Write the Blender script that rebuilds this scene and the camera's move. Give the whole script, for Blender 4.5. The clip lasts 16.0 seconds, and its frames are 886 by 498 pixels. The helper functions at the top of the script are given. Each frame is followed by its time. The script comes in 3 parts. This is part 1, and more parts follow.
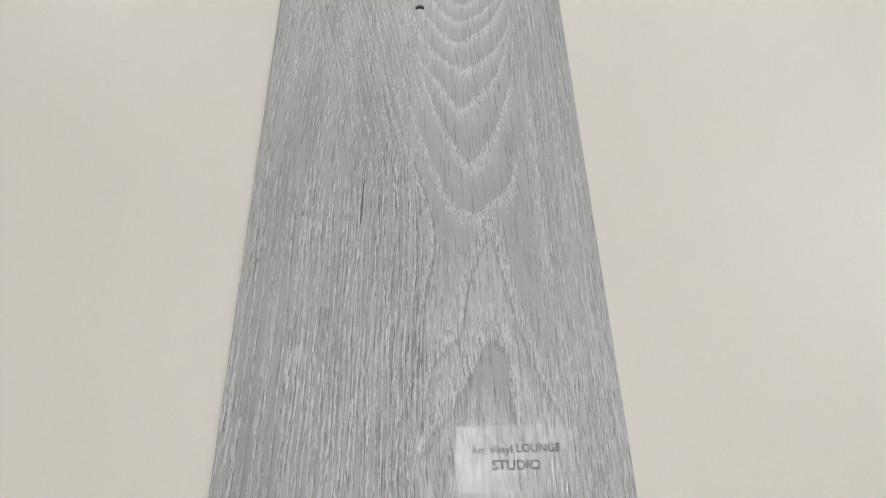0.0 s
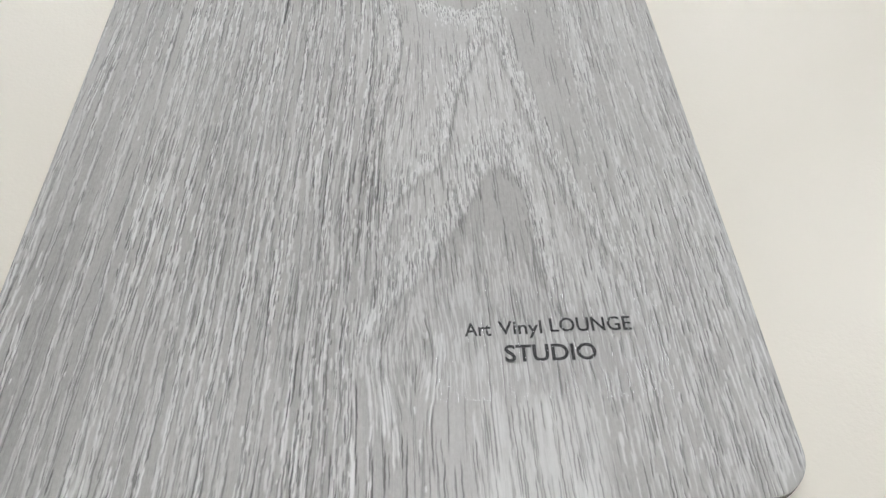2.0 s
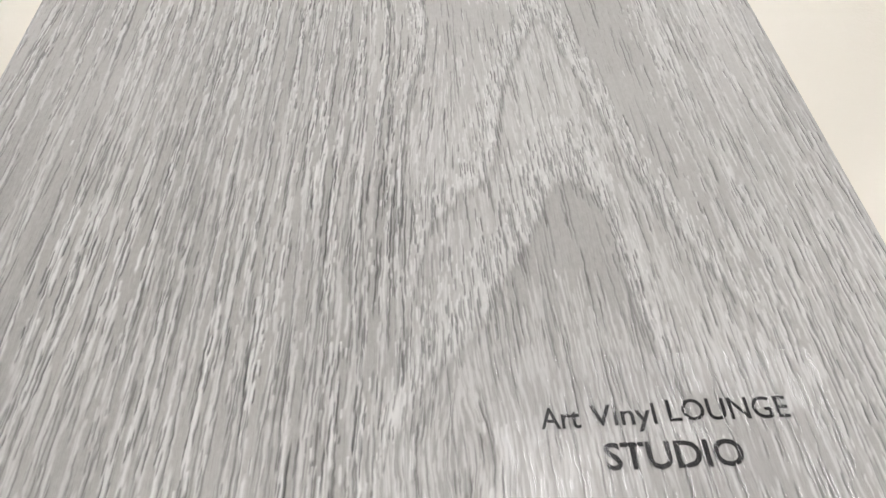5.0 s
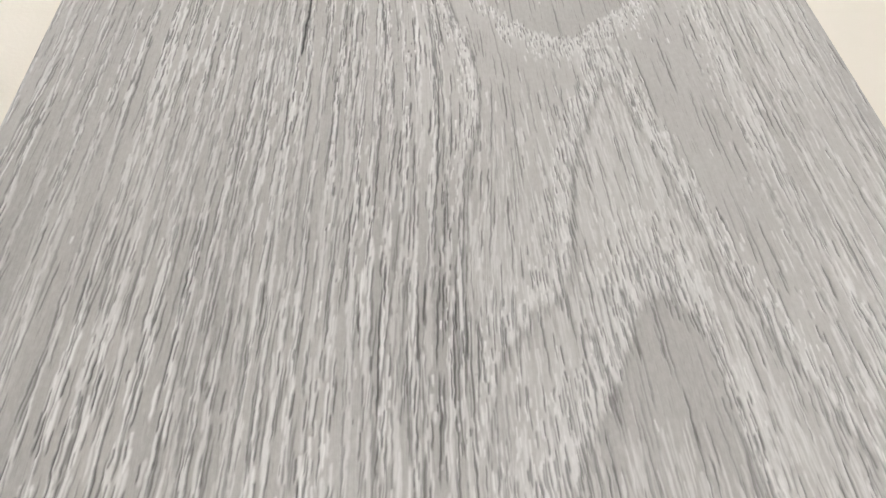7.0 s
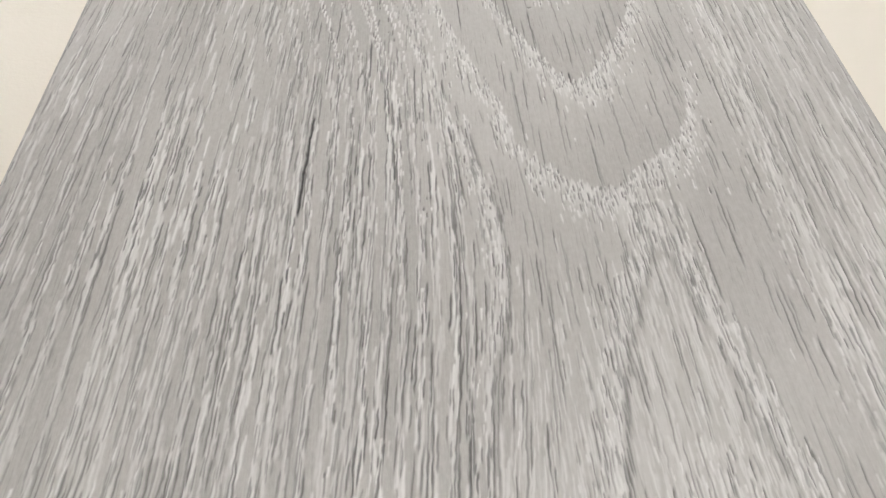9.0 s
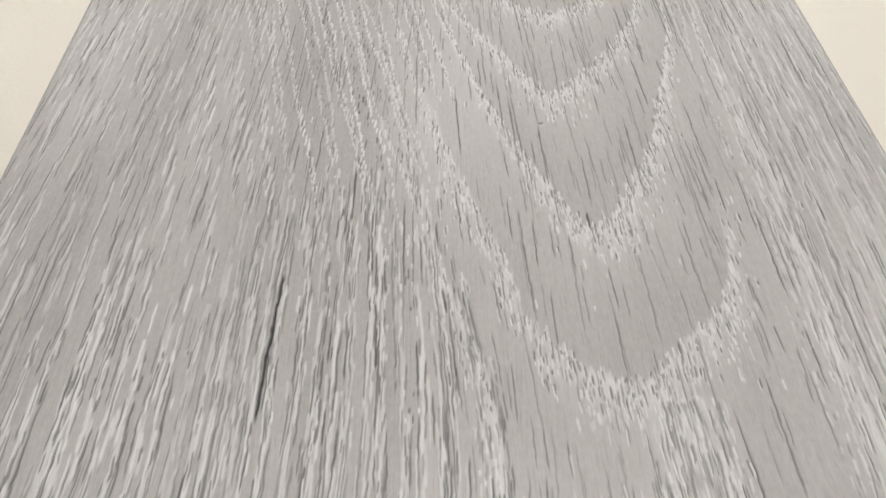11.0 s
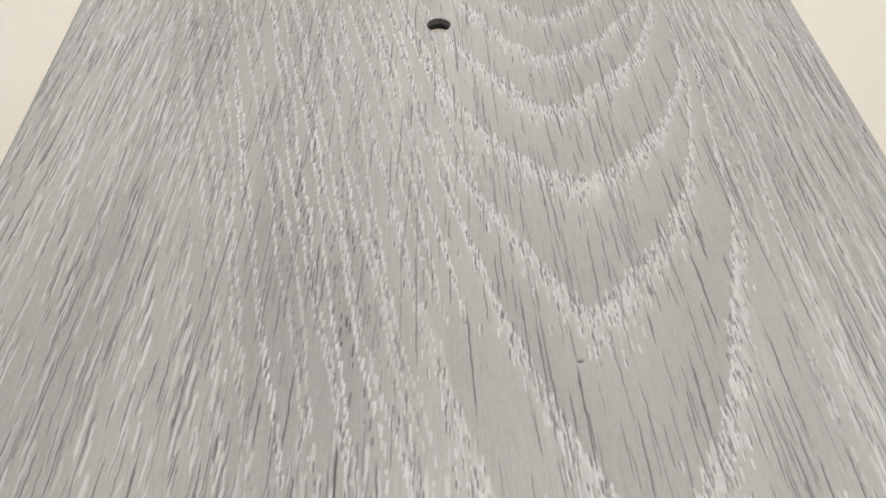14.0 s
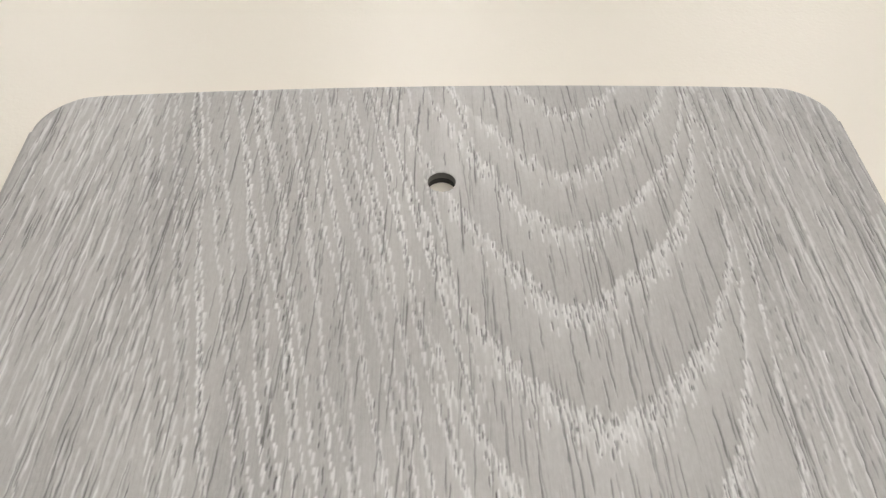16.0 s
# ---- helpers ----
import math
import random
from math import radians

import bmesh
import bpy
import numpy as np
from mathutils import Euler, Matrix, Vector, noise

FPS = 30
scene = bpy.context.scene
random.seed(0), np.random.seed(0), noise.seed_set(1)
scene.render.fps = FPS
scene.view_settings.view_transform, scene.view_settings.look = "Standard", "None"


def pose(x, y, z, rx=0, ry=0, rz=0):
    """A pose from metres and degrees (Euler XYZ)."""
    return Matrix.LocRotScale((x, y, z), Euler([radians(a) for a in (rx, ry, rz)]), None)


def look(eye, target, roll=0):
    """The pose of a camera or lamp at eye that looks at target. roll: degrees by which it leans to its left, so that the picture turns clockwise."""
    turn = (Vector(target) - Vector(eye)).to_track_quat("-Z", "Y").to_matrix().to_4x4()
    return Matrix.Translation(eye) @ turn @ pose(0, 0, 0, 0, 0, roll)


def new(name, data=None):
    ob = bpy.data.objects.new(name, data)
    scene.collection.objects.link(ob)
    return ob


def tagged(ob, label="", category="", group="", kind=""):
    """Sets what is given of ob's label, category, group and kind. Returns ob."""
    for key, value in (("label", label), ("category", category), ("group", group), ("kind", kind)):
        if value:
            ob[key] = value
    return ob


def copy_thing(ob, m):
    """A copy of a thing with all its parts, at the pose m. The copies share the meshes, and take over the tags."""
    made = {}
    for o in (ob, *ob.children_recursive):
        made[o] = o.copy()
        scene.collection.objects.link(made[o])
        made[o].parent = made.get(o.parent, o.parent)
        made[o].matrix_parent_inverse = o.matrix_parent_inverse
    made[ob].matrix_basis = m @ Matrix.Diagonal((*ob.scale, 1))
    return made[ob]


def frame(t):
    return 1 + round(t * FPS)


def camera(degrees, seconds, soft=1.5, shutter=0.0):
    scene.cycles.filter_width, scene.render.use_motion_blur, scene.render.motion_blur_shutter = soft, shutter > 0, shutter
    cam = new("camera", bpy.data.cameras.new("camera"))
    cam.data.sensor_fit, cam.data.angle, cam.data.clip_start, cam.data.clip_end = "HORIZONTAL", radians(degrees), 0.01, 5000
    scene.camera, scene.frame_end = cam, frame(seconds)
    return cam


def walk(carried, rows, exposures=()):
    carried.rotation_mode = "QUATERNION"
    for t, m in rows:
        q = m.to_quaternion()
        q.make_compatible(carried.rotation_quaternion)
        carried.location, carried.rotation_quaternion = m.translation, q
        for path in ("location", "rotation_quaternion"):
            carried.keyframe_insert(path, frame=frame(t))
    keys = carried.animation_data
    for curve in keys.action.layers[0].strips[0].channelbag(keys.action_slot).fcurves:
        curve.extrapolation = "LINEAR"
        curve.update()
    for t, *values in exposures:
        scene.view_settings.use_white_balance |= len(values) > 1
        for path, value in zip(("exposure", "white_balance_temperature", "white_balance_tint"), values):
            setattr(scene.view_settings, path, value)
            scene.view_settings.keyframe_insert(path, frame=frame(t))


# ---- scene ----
cam = camera(56.0, 16.0, soft=1.3)
PATH = [
    (0, (0.00603, -0.07990, 1.04381), (0.00788, 0.03615, 0.88093), -0.30),
    (0.5, (0.01501, -0.07373, 0.98810), (0.01358, 0.04838, 0.82971), -0.15),
    (1, (0.01759, -0.06696, 0.94200), (0.01687, 0.05938, 0.78695), -0.75),
    (1.5, (0.01385, -0.06597, 0.91377), (0.01586, 0.06144, 0.75963), 0.98),
    (2, (0.00945, -0.05792, 0.88627), (0.01491, 0.07303, 0.73520), 0.30),
    (2.5, (0.01216, -0.05280, 0.86194), (0.01692, 0.07443, 0.70770), 0.74),
    (3, (0.00814, -0.04452, 0.85499), (0.01427, 0.08718, 0.70460), 0.59),
    (3.2, (0.00556, -0.04068, 0.85345), (0.01299, 0.09114, 0.70323), 0.62),
    (5.3, (-0.00028, -0.01645, 0.84636), (0.00738, 0.12082, 0.70110), 0.75),
    (5.5, (-0.00293, -0.01313, 0.84627), (0.00568, 0.12358, 0.70054), 1.16),
    (6, (-0.00770, -0.00693, 0.84396), (-0.00101, 0.12885, 0.69726), 0.93),
    (6.5, (-0.00838, 0.00050, 0.84194), (-0.00094, 0.13650, 0.69550), 1.29),
    (7, (-0.00767, 0.00939, 0.84416), (0.00101, 0.14358, 0.69611), 1.65),
    (7.5, (-0.00645, 0.01642, 0.84549), (0.00225, 0.15113, 0.69792), 1.46),
    (8, (-0.00660, 0.02489, 0.84591), (0.00248, 0.15846, 0.69733), 1.45),
    (8.5, (-0.00673, 0.03562, 0.84555), (0.00001, 0.17099, 0.69848), 0.52),
    (9, (-0.00804, 0.04756, 0.84626), (-0.00147, 0.18329, 0.69952), 0.80),
    (9.2, (-0.00756, 0.05178, 0.84755), (-0.00113, 0.18708, 0.70040), 1.18),
    (11.3, (-0.00314, 0.08815, 0.84618), (-0.00080, 0.22606, 0.70136), -0.43),
    (11.5, (-0.00320, 0.09125, 0.84447), (-0.00076, 0.22988, 0.70033), -0.53),
    (12, (-0.00261, 0.10084, 0.84411), (0.00016, 0.23790, 0.69848), -0.18),
    (12.5, (-0.00384, 0.11079, 0.84529), (-0.00077, 0.24742, 0.69926), 0.17),
    (13, (-0.00334, 0.11873, 0.84614), (0.00036, 0.25502, 0.69982), 0.04),
    (13.5, (-0.00126, 0.12701, 0.84605), (0.00477, 0.26429, 0.70073), 0.37),
    (14, (-0.00455, 0.13670, 0.84635), (0.00053, 0.27337, 0.70042), 0.21),
    (14.5, (-0.00742, 0.14991, 0.84649), (-0.00057, 0.28674, 0.70079), 1.04),
    (15, (-0.00336, 0.15911, 0.84561), (0.00229, 0.29629, 0.70019), 0.41),
    (15.5, (-0.00193, 0.16807, 0.84617), (0.00342, 0.30580, 0.70125), 0.05),
    (16, (-0.00284, 0.18089, 0.85174), (0.00120, 0.31620, 0.70452), 0.62),
]
EXPOSURES = [(0.0, -0.12, 6360, 10), (0.5, -0.05, 6350, 10), (1.0, 0.0, 6340, 10), (1.5, 0.03, 6340, 10), (2.5, 0.13, 6400, 10), (3.0, 0.15, 6460, 10), (5.5, 0.22, 6700, 12), (9.0, 0.16, 6800, 12), (12.5, 0.12, 6800, 12), (16.0, 0.1, 6850, 12)]
walk(cam, [(t, look(eye, target, roll)) for t, eye, target, roll in PATH], EXPOSURES)

# ---- light ----
TABLE_Z = 0.75
CEILING_Z = 2.75
world = bpy.data.worlds.new("world")
scene.world = world
world.use_nodes = True
world.node_tree.nodes["Background"].inputs["Color"].default_value = (0.8, 0.9, 1.0, 1)
world.node_tree.nodes["Background"].inputs["Strength"].default_value = 0.05
PANEL_POWER = 10.9


# ---- materials ----
def material(name, color=(0.8, 0.8, 0.8), rough=0.5, metal=0.0, specular=0.5):
    m = bpy.data.materials.new(name)
    m.use_nodes = True
    b = m.node_tree.nodes["Principled BSDF"]
    b.inputs["Base Color"].default_value = (*color, 1)
    b.inputs["Roughness"].default_value = rough
    b.inputs["Metallic"].default_value = metal
    b.inputs["Specular IOR Level"].default_value = specular
    return m, m.node_tree.nodes, m.node_tree.links, b


def add_noise(nodes, links, coords, scale, stretch=(1, 1, 1), detail=3.0, rough=0.55):
    mp = nodes.new("ShaderNodeMapping")
    mp.inputs["Scale"].default_value = stretch
    links.new(coords, mp.inputs["Vector"])
    n = nodes.new("ShaderNodeTexNoise")
    n.inputs["Scale"].default_value = scale
    n.inputs["Detail"].default_value = detail
    n.inputs["Roughness"].default_value = rough
    links.new(mp.outputs["Vector"], n.inputs["Vector"])
    return n.outputs["Fac"]


def mix_color(nodes, links, fac, a, b, blend="MIX"):
    n = nodes.new("ShaderNodeMix")
    n.data_type, n.blend_type = "RGBA", blend
    for slot, value in ((0, fac), (6, a), (7, b)):
        if isinstance(value, bpy.types.NodeSocket):
            links.new(value, n.inputs[slot])
        elif slot == 0:
            n.inputs[0].default_value = value
        else:
            n.inputs[slot].default_value = (*value, 1)
    return n.outputs[2]


def remap(nodes, links, value, a, b, c, d):
    n = nodes.new("ShaderNodeMapRange")
    for i, v in enumerate((a, b, c, d)):
        n.inputs[i + 1].default_value = v
    links.new(value, n.inputs[0])
    return n.outputs[0]


def add_bump(nodes, links, b, height, strength, distance):
    n = nodes.new("ShaderNodeBump")
    n.inputs["Strength"].default_value = strength
    n.inputs["Distance"].default_value = distance
    links.new(height, n.inputs["Height"])
    links.new(n.outputs["Normal"], b.inputs["Normal"])


def worn(name, color, rough, scale, amount=0.08, bump=0.0, distance=0.001, fine=8.0, specular=0.5):
    """A painted or moulded surface with faint blotches and a fine relief."""
    m, nodes, links, b = material(name, color, rough, 0.0, specular)
    tc = nodes.new("ShaderNodeTexCoord").outputs["Object"]
    big = add_noise(nodes, links, tc, scale, detail=4)
    small = add_noise(nodes, links, tc, scale * fine, detail=2)
    dark = tuple(c * (1 - amount) for c in color)
    c1 = mix_color(nodes, links, big, dark, color)
    c2 = mix_color(nodes, links, remap(nodes, links, small, 0.3, 0.7, 0, amount), c1, dark)
    links.new(c2, b.inputs["Base Color"])
    links.new(remap(nodes, links, big, 0.3, 0.7, rough * 0.9, rough * 1.1), b.inputs["Roughness"])
    if bump:
        add_bump(nodes, links, b, small, bump, distance)
    return m


def vinyl_material():
    m, nodes, links, b = material("printed_vinyl", (0.4, 0.4, 0.39), 0.42, 0, 0.4)
    tc = nodes.new("ShaderNodeTexCoord").outputs["Object"]

    def attr(name):
        n = nodes.new("ShaderNodeAttribute")
        n.attribute_name = name
        return n.outputs["Fac"]

    tone, fleck, pore = attr("tone"), attr("fleck"), attr("pore")
    fibre = add_noise(nodes, links, tc, 1.0, (3200, 160, 1), 3)
    thread = add_noise(nodes, links, tc, 1.0, (900, 45, 1), 3)
    base = mix_color(nodes, links, tone, VINYL_DARK, VINYL_LIGHT)
    mottle = add_noise(nodes, links, tc, 1.0, (1500, 700, 1), 3, 0.65)
    base = mix_color(nodes, links, remap(nodes, links, fibre, 0.35, 0.75, 0.0, 0.12), base, VINYL_WHITE)
    base = mix_color(nodes, links, remap(nodes, links, mottle, 0.4, 0.75, 0.0, 0.14), base, VINYL_WHITE)
    base = mix_color(nodes, links, remap(nodes, links, thread, 0.5, 0.8, 0.0, 0.2), base, VINYL_DARK)
    base = mix_color(nodes, links, fleck, base, VINYL_WHITE)
    base = mix_color(nodes, links, pore, base, VINYL_PORE)
    links.new(base, b.inputs["Base Color"])
    links.new(remap(nodes, links, fibre, 0.3, 0.7, VINYL_ROUGH - 0.04, VINYL_ROUGH + 0.06), b.inputs["Roughness"])
    add_bump(nodes, links, b, mottle, 0.25, 0.00008)
    return m


VINYL_DARK, VINYL_LIGHT = (0.322, 0.314, 0.303), (0.548, 0.539, 0.522)
VINYL_WHITE, VINYL_PORE, VINYL_ROUGH = (0.87, 0.868, 0.86), (0.03, 0.03, 0.03), 0.30
M_VINYL = vinyl_material()
# near-black, for the painted contact shade at the foot and the lower hole wall
M_BACK_SHADE = worn("backing_and_contact_shade", (0.035, 0.033, 0.03), 0.7, 300, 0.3)
M_CORE = worn("vinyl_core", (0.2, 0.195, 0.18), 0.6, 300, 0.3, 0.3, 0.0003)
M_TABLE = worn("white_laminate", (0.87, 0.825, 0.735), 0.33, 9, 0.03, 0.3, 0.0002, 130.0, 0.5)
M_LEG = worn("grey_metal", (0.5, 0.5, 0.5), 0.4, 20)
M_WALL = worn("wall_paint", (0.78, 0.77, 0.74), 0.7, 3, 0.04)
M_CEILING = worn("ceiling_paint", (0.82, 0.82, 0.8), 0.8, 3, 0.04)
M_FLOOR = worn("floor_covering", (0.32, 0.30, 0.27), 0.5, 4, 0.15)
M_FRAME = worn("white_metal", (0.8, 0.8, 0.8), 0.4, 15)
M_INK = material("black_ink", (0.022, 0.022, 0.024), 0.3)[0]
M_LAMP, *_, lamp_shader = material("diffuser", (0.9, 0.9, 0.9), 0.5)
lamp_shader.inputs["Emission Color"].default_value = (0.985, 0.988, 0.995, 1)
lamp_shader.inputs["Emission Strength"].default_value = PANEL_POWER


def film_material():
    """Clear sticker film: gloss by Fresnel over what lies beneath."""
    m = bpy.data.materials.new("clear_film")
    m.use_nodes = True
    nodes, links = m.node_tree.nodes, m.node_tree.links
    nodes.remove(nodes["Principled BSDF"])
    clear, gloss = nodes.new("ShaderNodeBsdfTransparent"), nodes.new("ShaderNodeBsdfGlossy")
    gloss.inputs["Roughness"].default_value = 0.06
    fres, mix = nodes.new("ShaderNodeFresnel"), nodes.new("ShaderNodeMixShader")
    fres.inputs["IOR"].default_value = 1.5
    links.new(fres.outputs[0], mix.inputs[0])
    links.new(clear.outputs[0], mix.inputs[1])
    links.new(gloss.outputs[0], mix.inputs[2])
    links.new(mix.outputs[0], nodes["Material Output"].inputs["Surface"])
    return m


M_FILM = film_material()


# ---- mesh helpers ----
def part(name, bm, mat, parent=None, label=""):
    me = bpy.data.meshes.new(name)
    bm.to_mesh(me)
    bm.free()
    me.materials.append(mat)
    ob = new(name, me)
    ob.parent = parent
    if label:
        ob["label"] = label
    return ob


def box(x0, x1, y0, y1, z0, z1, bevel=0.0, segments=2):
    bm = bmesh.new()
    bmesh.ops.create_cube(bm, size=1)
    for v in bm.verts:
        v.co = ((x0 + x1) / 2 + v.co.x * (x1 - x0), (y0 + y1) / 2 + v.co.y * (y1 - y0), (z0 + z1) / 2 + v.co.z * (z1 - z0))
    if bevel:
        bmesh.ops.bevel(bm, geom=bm.edges[:], offset=bevel, segments=segments, affect="EDGES", profile=0.5)
    return bm


def empty(name, x, y, z):
    ob = new(name)
    ob.location = (x, y, z)
    return ob


def settle(ob, parent):
    """Keeps a part built in world places where it is, under its thing."""
    ob.parent = parent
    ob.matrix_parent_inverse = Matrix.Translation(parent.location).inverted()
    return ob


# ---- room ----
X0, X1, Y0, Y1 = -3.2, 3.2, -2.4, 6.2
tagged(part("floor", box(X0, X1, Y0, Y1, -0.1, 0.0), M_FLOOR), "plain grey-brown floor of the room", "floor", kind="structure")
tagged(part("ceiling", box(X0, X1, Y0, Y1, CEILING_Z, CEILING_Z + 0.1), M_CEILING), "plain white painted ceiling", "ceiling", kind="structure")
for nm, b in (("wall_north", (X0 - 0.1, X1 + 0.1, Y1, Y1 + 0.1)), ("wall_south", (X0 - 0.1, X1 + 0.1, Y0 - 0.1, Y0)),
              ("wall_east", (X1, X1 + 0.1, Y0, Y1)), ("wall_west", (X0 - 0.1, X0, Y0, Y1))):
    tagged(part(nm, box(*b, -0.1, CEILING_Z + 0.1), M_WALL), "plain off-white painted wall", "wall", kind="structure")


def ceiling_light(x, y):
    lamp = empty("ceiling_light", x, y, CEILING_Z)
    h, f = 0.3, 0.018
    for a in ((-h, h, -h, -h + f), (-h, h, h - f, h), (-h, -h + f, -h + f, h - f), (h - f, h, -h + f, h - f)):
        part("frame", box(*a, -0.022, 0.0, 0.002), M_FRAME, lamp)
    part("diffuser", box(-h + f, h - f, -h + f, h - f, -0.016, -0.004), M_LAMP, lamp, "glowing white diffuser")
    return tagged(lamp, "square white ceiling panel lamp, switched on, out of view", "ceiling light", "ceiling lights")


first_lamp = ceiling_light(-0.07, 0.88)
# all but the first of these are unseen panels, added to fill in light
for x, y in ((1.55, 1.6), (1.55, -0.9), (0.0, -0.9), (0.0, 2.7), (1.55, 3.3), (0.0, 4.5), (1.55, 5.1), (-1.55, 3.3)):
    copy_thing(first_lamp, Matrix.Translation((x, y, CEILING_Z)))

# ---- table ----
table = empty("table", 0, 0.15, 0)
settle(part("tabletop", box(-0.9, 0.9, -0.4, 0.7, TABLE_Z - 0.028, TABLE_Z, 0.002), M_TABLE), table)
for sx in (-0.82, 0.82):
    for sy in (-0.32, 0.62):
        settle(part("leg", box(sx - 0.025, sx + 0.025, sy - 0.025, sy + 0.025, 0.0, TABLE_Z - 0.028, 0.003), M_LEG), table)
tagged(table, "white laminate table with a faintly pebbled sheen", "table")

# ---- vinyl plank sample: grain in millimetres ----
W, L, THICK = 76.0, 315.6, 2.5
NX, NY = 1480, 860
HOLE_X, HOLE_Y, HOLE_R = 0.0, 288.1, 2.45
rng = np.random.default_rng(7)
gx, gy = np.linspace(-W, W, NX), np.linspace(0, L, NY)
X, Y = np.meshgrid(gx, gy)
DX, DY = gx[1] - gx[0], gy[1] - gy[0]


def smooth(t):
    t = np.clip(t, 0, 1)
    return t * t * (3 - 2 * t)


def vnoise(sx, sy, x=None, y=None):
    """Value noise from 0 to 1 with cells of sx by sy millimetres."""
    x, y = X if x is None else x, Y if y is None else y
    nx_, ny_ = int(400 / sx) + 4, int(800 / sy) + 4
    lat = rng.random((ny_, nx_))
    u, v = (x + 200) / sx, (y + 200) / sy
    i, j = np.clip(u.astype(int), 0, nx_ - 2), np.clip(v.astype(int), 0, ny_ - 2)
    fu, fv = smooth(u - i), smooth(v - j)
    top = lat[j, i] * (1 - fu) + lat[j, i + 1] * fu
    return top * (1 - fv) + (lat[j + 1, i] * (1 - fu) + lat[j + 1, i + 1] * fu) * fv


def sample(grid, cols, rows_, x, y):
    u = np.clip((x - cols[0]) / (cols[1] - cols[0]), 0, len(cols) - 1.001)
    v = np.clip((y - rows_[0]) / (rows_[1] - rows_[0]), 0, len(rows_) - 1.001)
    i, j = u.astype(int), v.astype(int)
    fu, fv = u - i, v - j
    return (grid[j, i] * (1 - fu) + grid[j, i + 1] * fu) * (1 - fv) + (grid[j + 1, i] * (1 - fu) + grid[j + 1, i + 1] * fu) * fv


def family(levels, apex, s_left, w_left, s_right, w_right, d_left, d_right, way, xj, yj):
    """For nested arches: the level of the arch that passes through each place; NaN outside them."""
    t = np.linspace(levels[0], levels[-1], 160)
    xa, sl, wl, sr, wr = (np.interp(t, levels, v) for v in (apex, s_left, w_left, s_right, w_right))
    cols = np.linspace(-W - 6, W + 6, 330)
    rows_ = np.linspace(-10, L + 10, 330)
    out = np.full((len(rows_), len(cols)), np.nan)
    for c, x in enumerate(cols):
        d = x - xa
        limit = np.where(d < 0, d_left, d_right)
        q = np.minimum(np.abs(d) / limit, 0.97)
        far = np.abs(d) / (1 - q ** 4)
        s, w = np.where(d < 0, sl, sr), np.where(d < 0, wl, wr)
        ys = t + way * s * (np.sqrt(far * far + w * w) - w)
        ys = np.maximum.accumulate(ys) if way > 0 else np.minimum.accumulate(ys[::-1])[::-1]
        out[:, c] = np.interp(rows_, ys + np.arange(len(ys)) * 1e-6, t, left=np.nan, right=np.nan)
    return sample(out, cols, rows_, xj, yj)


def drift(x, y):
    """How far the fibres swing sideways: round the saddle of the grain and round a small knot."""
    left = 5.0 * np.exp(-(((y - 134) / 38) ** 2)) * np.exp(-np.maximum(0, 3 - x) / 11) * smooth((14 - x) / 10)
    right = -1.5 * np.exp(-(((y - 125) / 45) ** 2)) * smooth((x - 44) / 8)
    kx, ky = x - 7.0, y - 31.0
    knot = 3.4 * np.sign(kx) * np.exp(-((ky / 10) ** 2)) * np.exp(-np.abs(kx) / 6) * smooth(np.abs(kx) / 2)
    return left + right + knot


def ring_path(x, y):
    """How far the growth lines beside the arches swing: they lean in towards the arches higher up."""
    up_lean = -0.19 * np.maximum(0, y - 168) * smooth((x + 74) / 45) * smooth((30 - x) / 10)
    return drift(x, y) + up_lean


def contour(*pts):
    """Signed distance to a smooth line through a few places, with 1 mm across the fibre worth 2.5 mm along it.
    Positive to the left of the way along it; also how far along the line the nearest place is, from 0 to 1."""
    p = np.array(pts, float) * (1, 0.4)
    p = np.concatenate([2 * p[:1] - p[1:2], p, 2 * p[-1:] - p[-2:-1]])
    line = []
    for a0, a1, a2, a3 in zip(p[:-3], p[1:-2], p[2:-1], p[3:]):
        for s in np.linspace(0, 1, 5, endpoint=False):
            line.append(0.5 * (2 * a1 + (a2 - a0) * s + (2 * a0 - 5 * a1 + 4 * a2 - a3) * s * s + (3 * a1 - a0 - 3 * a2 + a3) * s ** 3))
    line = np.array(line + [p[-2]])
    cols, rows_ = np.linspace(-W - 6, W + 6, 260), np.linspace(-10, L + 10, 300)
    cx, cy = np.meshgrid(cols, rows_ * 0.4)
    best, sign, along = np.full(cx.shape, 1e9), np.ones(cx.shape), np.zeros(cx.shape)
    for k in range(len(line) - 1):
        (ax, ay), (bx, by) = line[k], line[k + 1]
        ux, uy = bx - ax, by - ay
        s = np.clip(((cx - ax) * ux + (cy - ay) * uy) / (ux * ux + uy * uy), 0, 1)
        d = np.hypot(cx - ax - s * ux, cy - ay - s * uy)
        near = d < best
        best[near] = d[near]
        sign[near] = np.where(ux * (cy - ay) - uy * (cx - ax) > 0, 1.0, -1.0)[near]
        along[near] = ((k + s) / (len(line) - 1))[near]
    return sample(best * sign, cols, rows_, JX, JY), sample(along, cols, rows_, JX, JY)


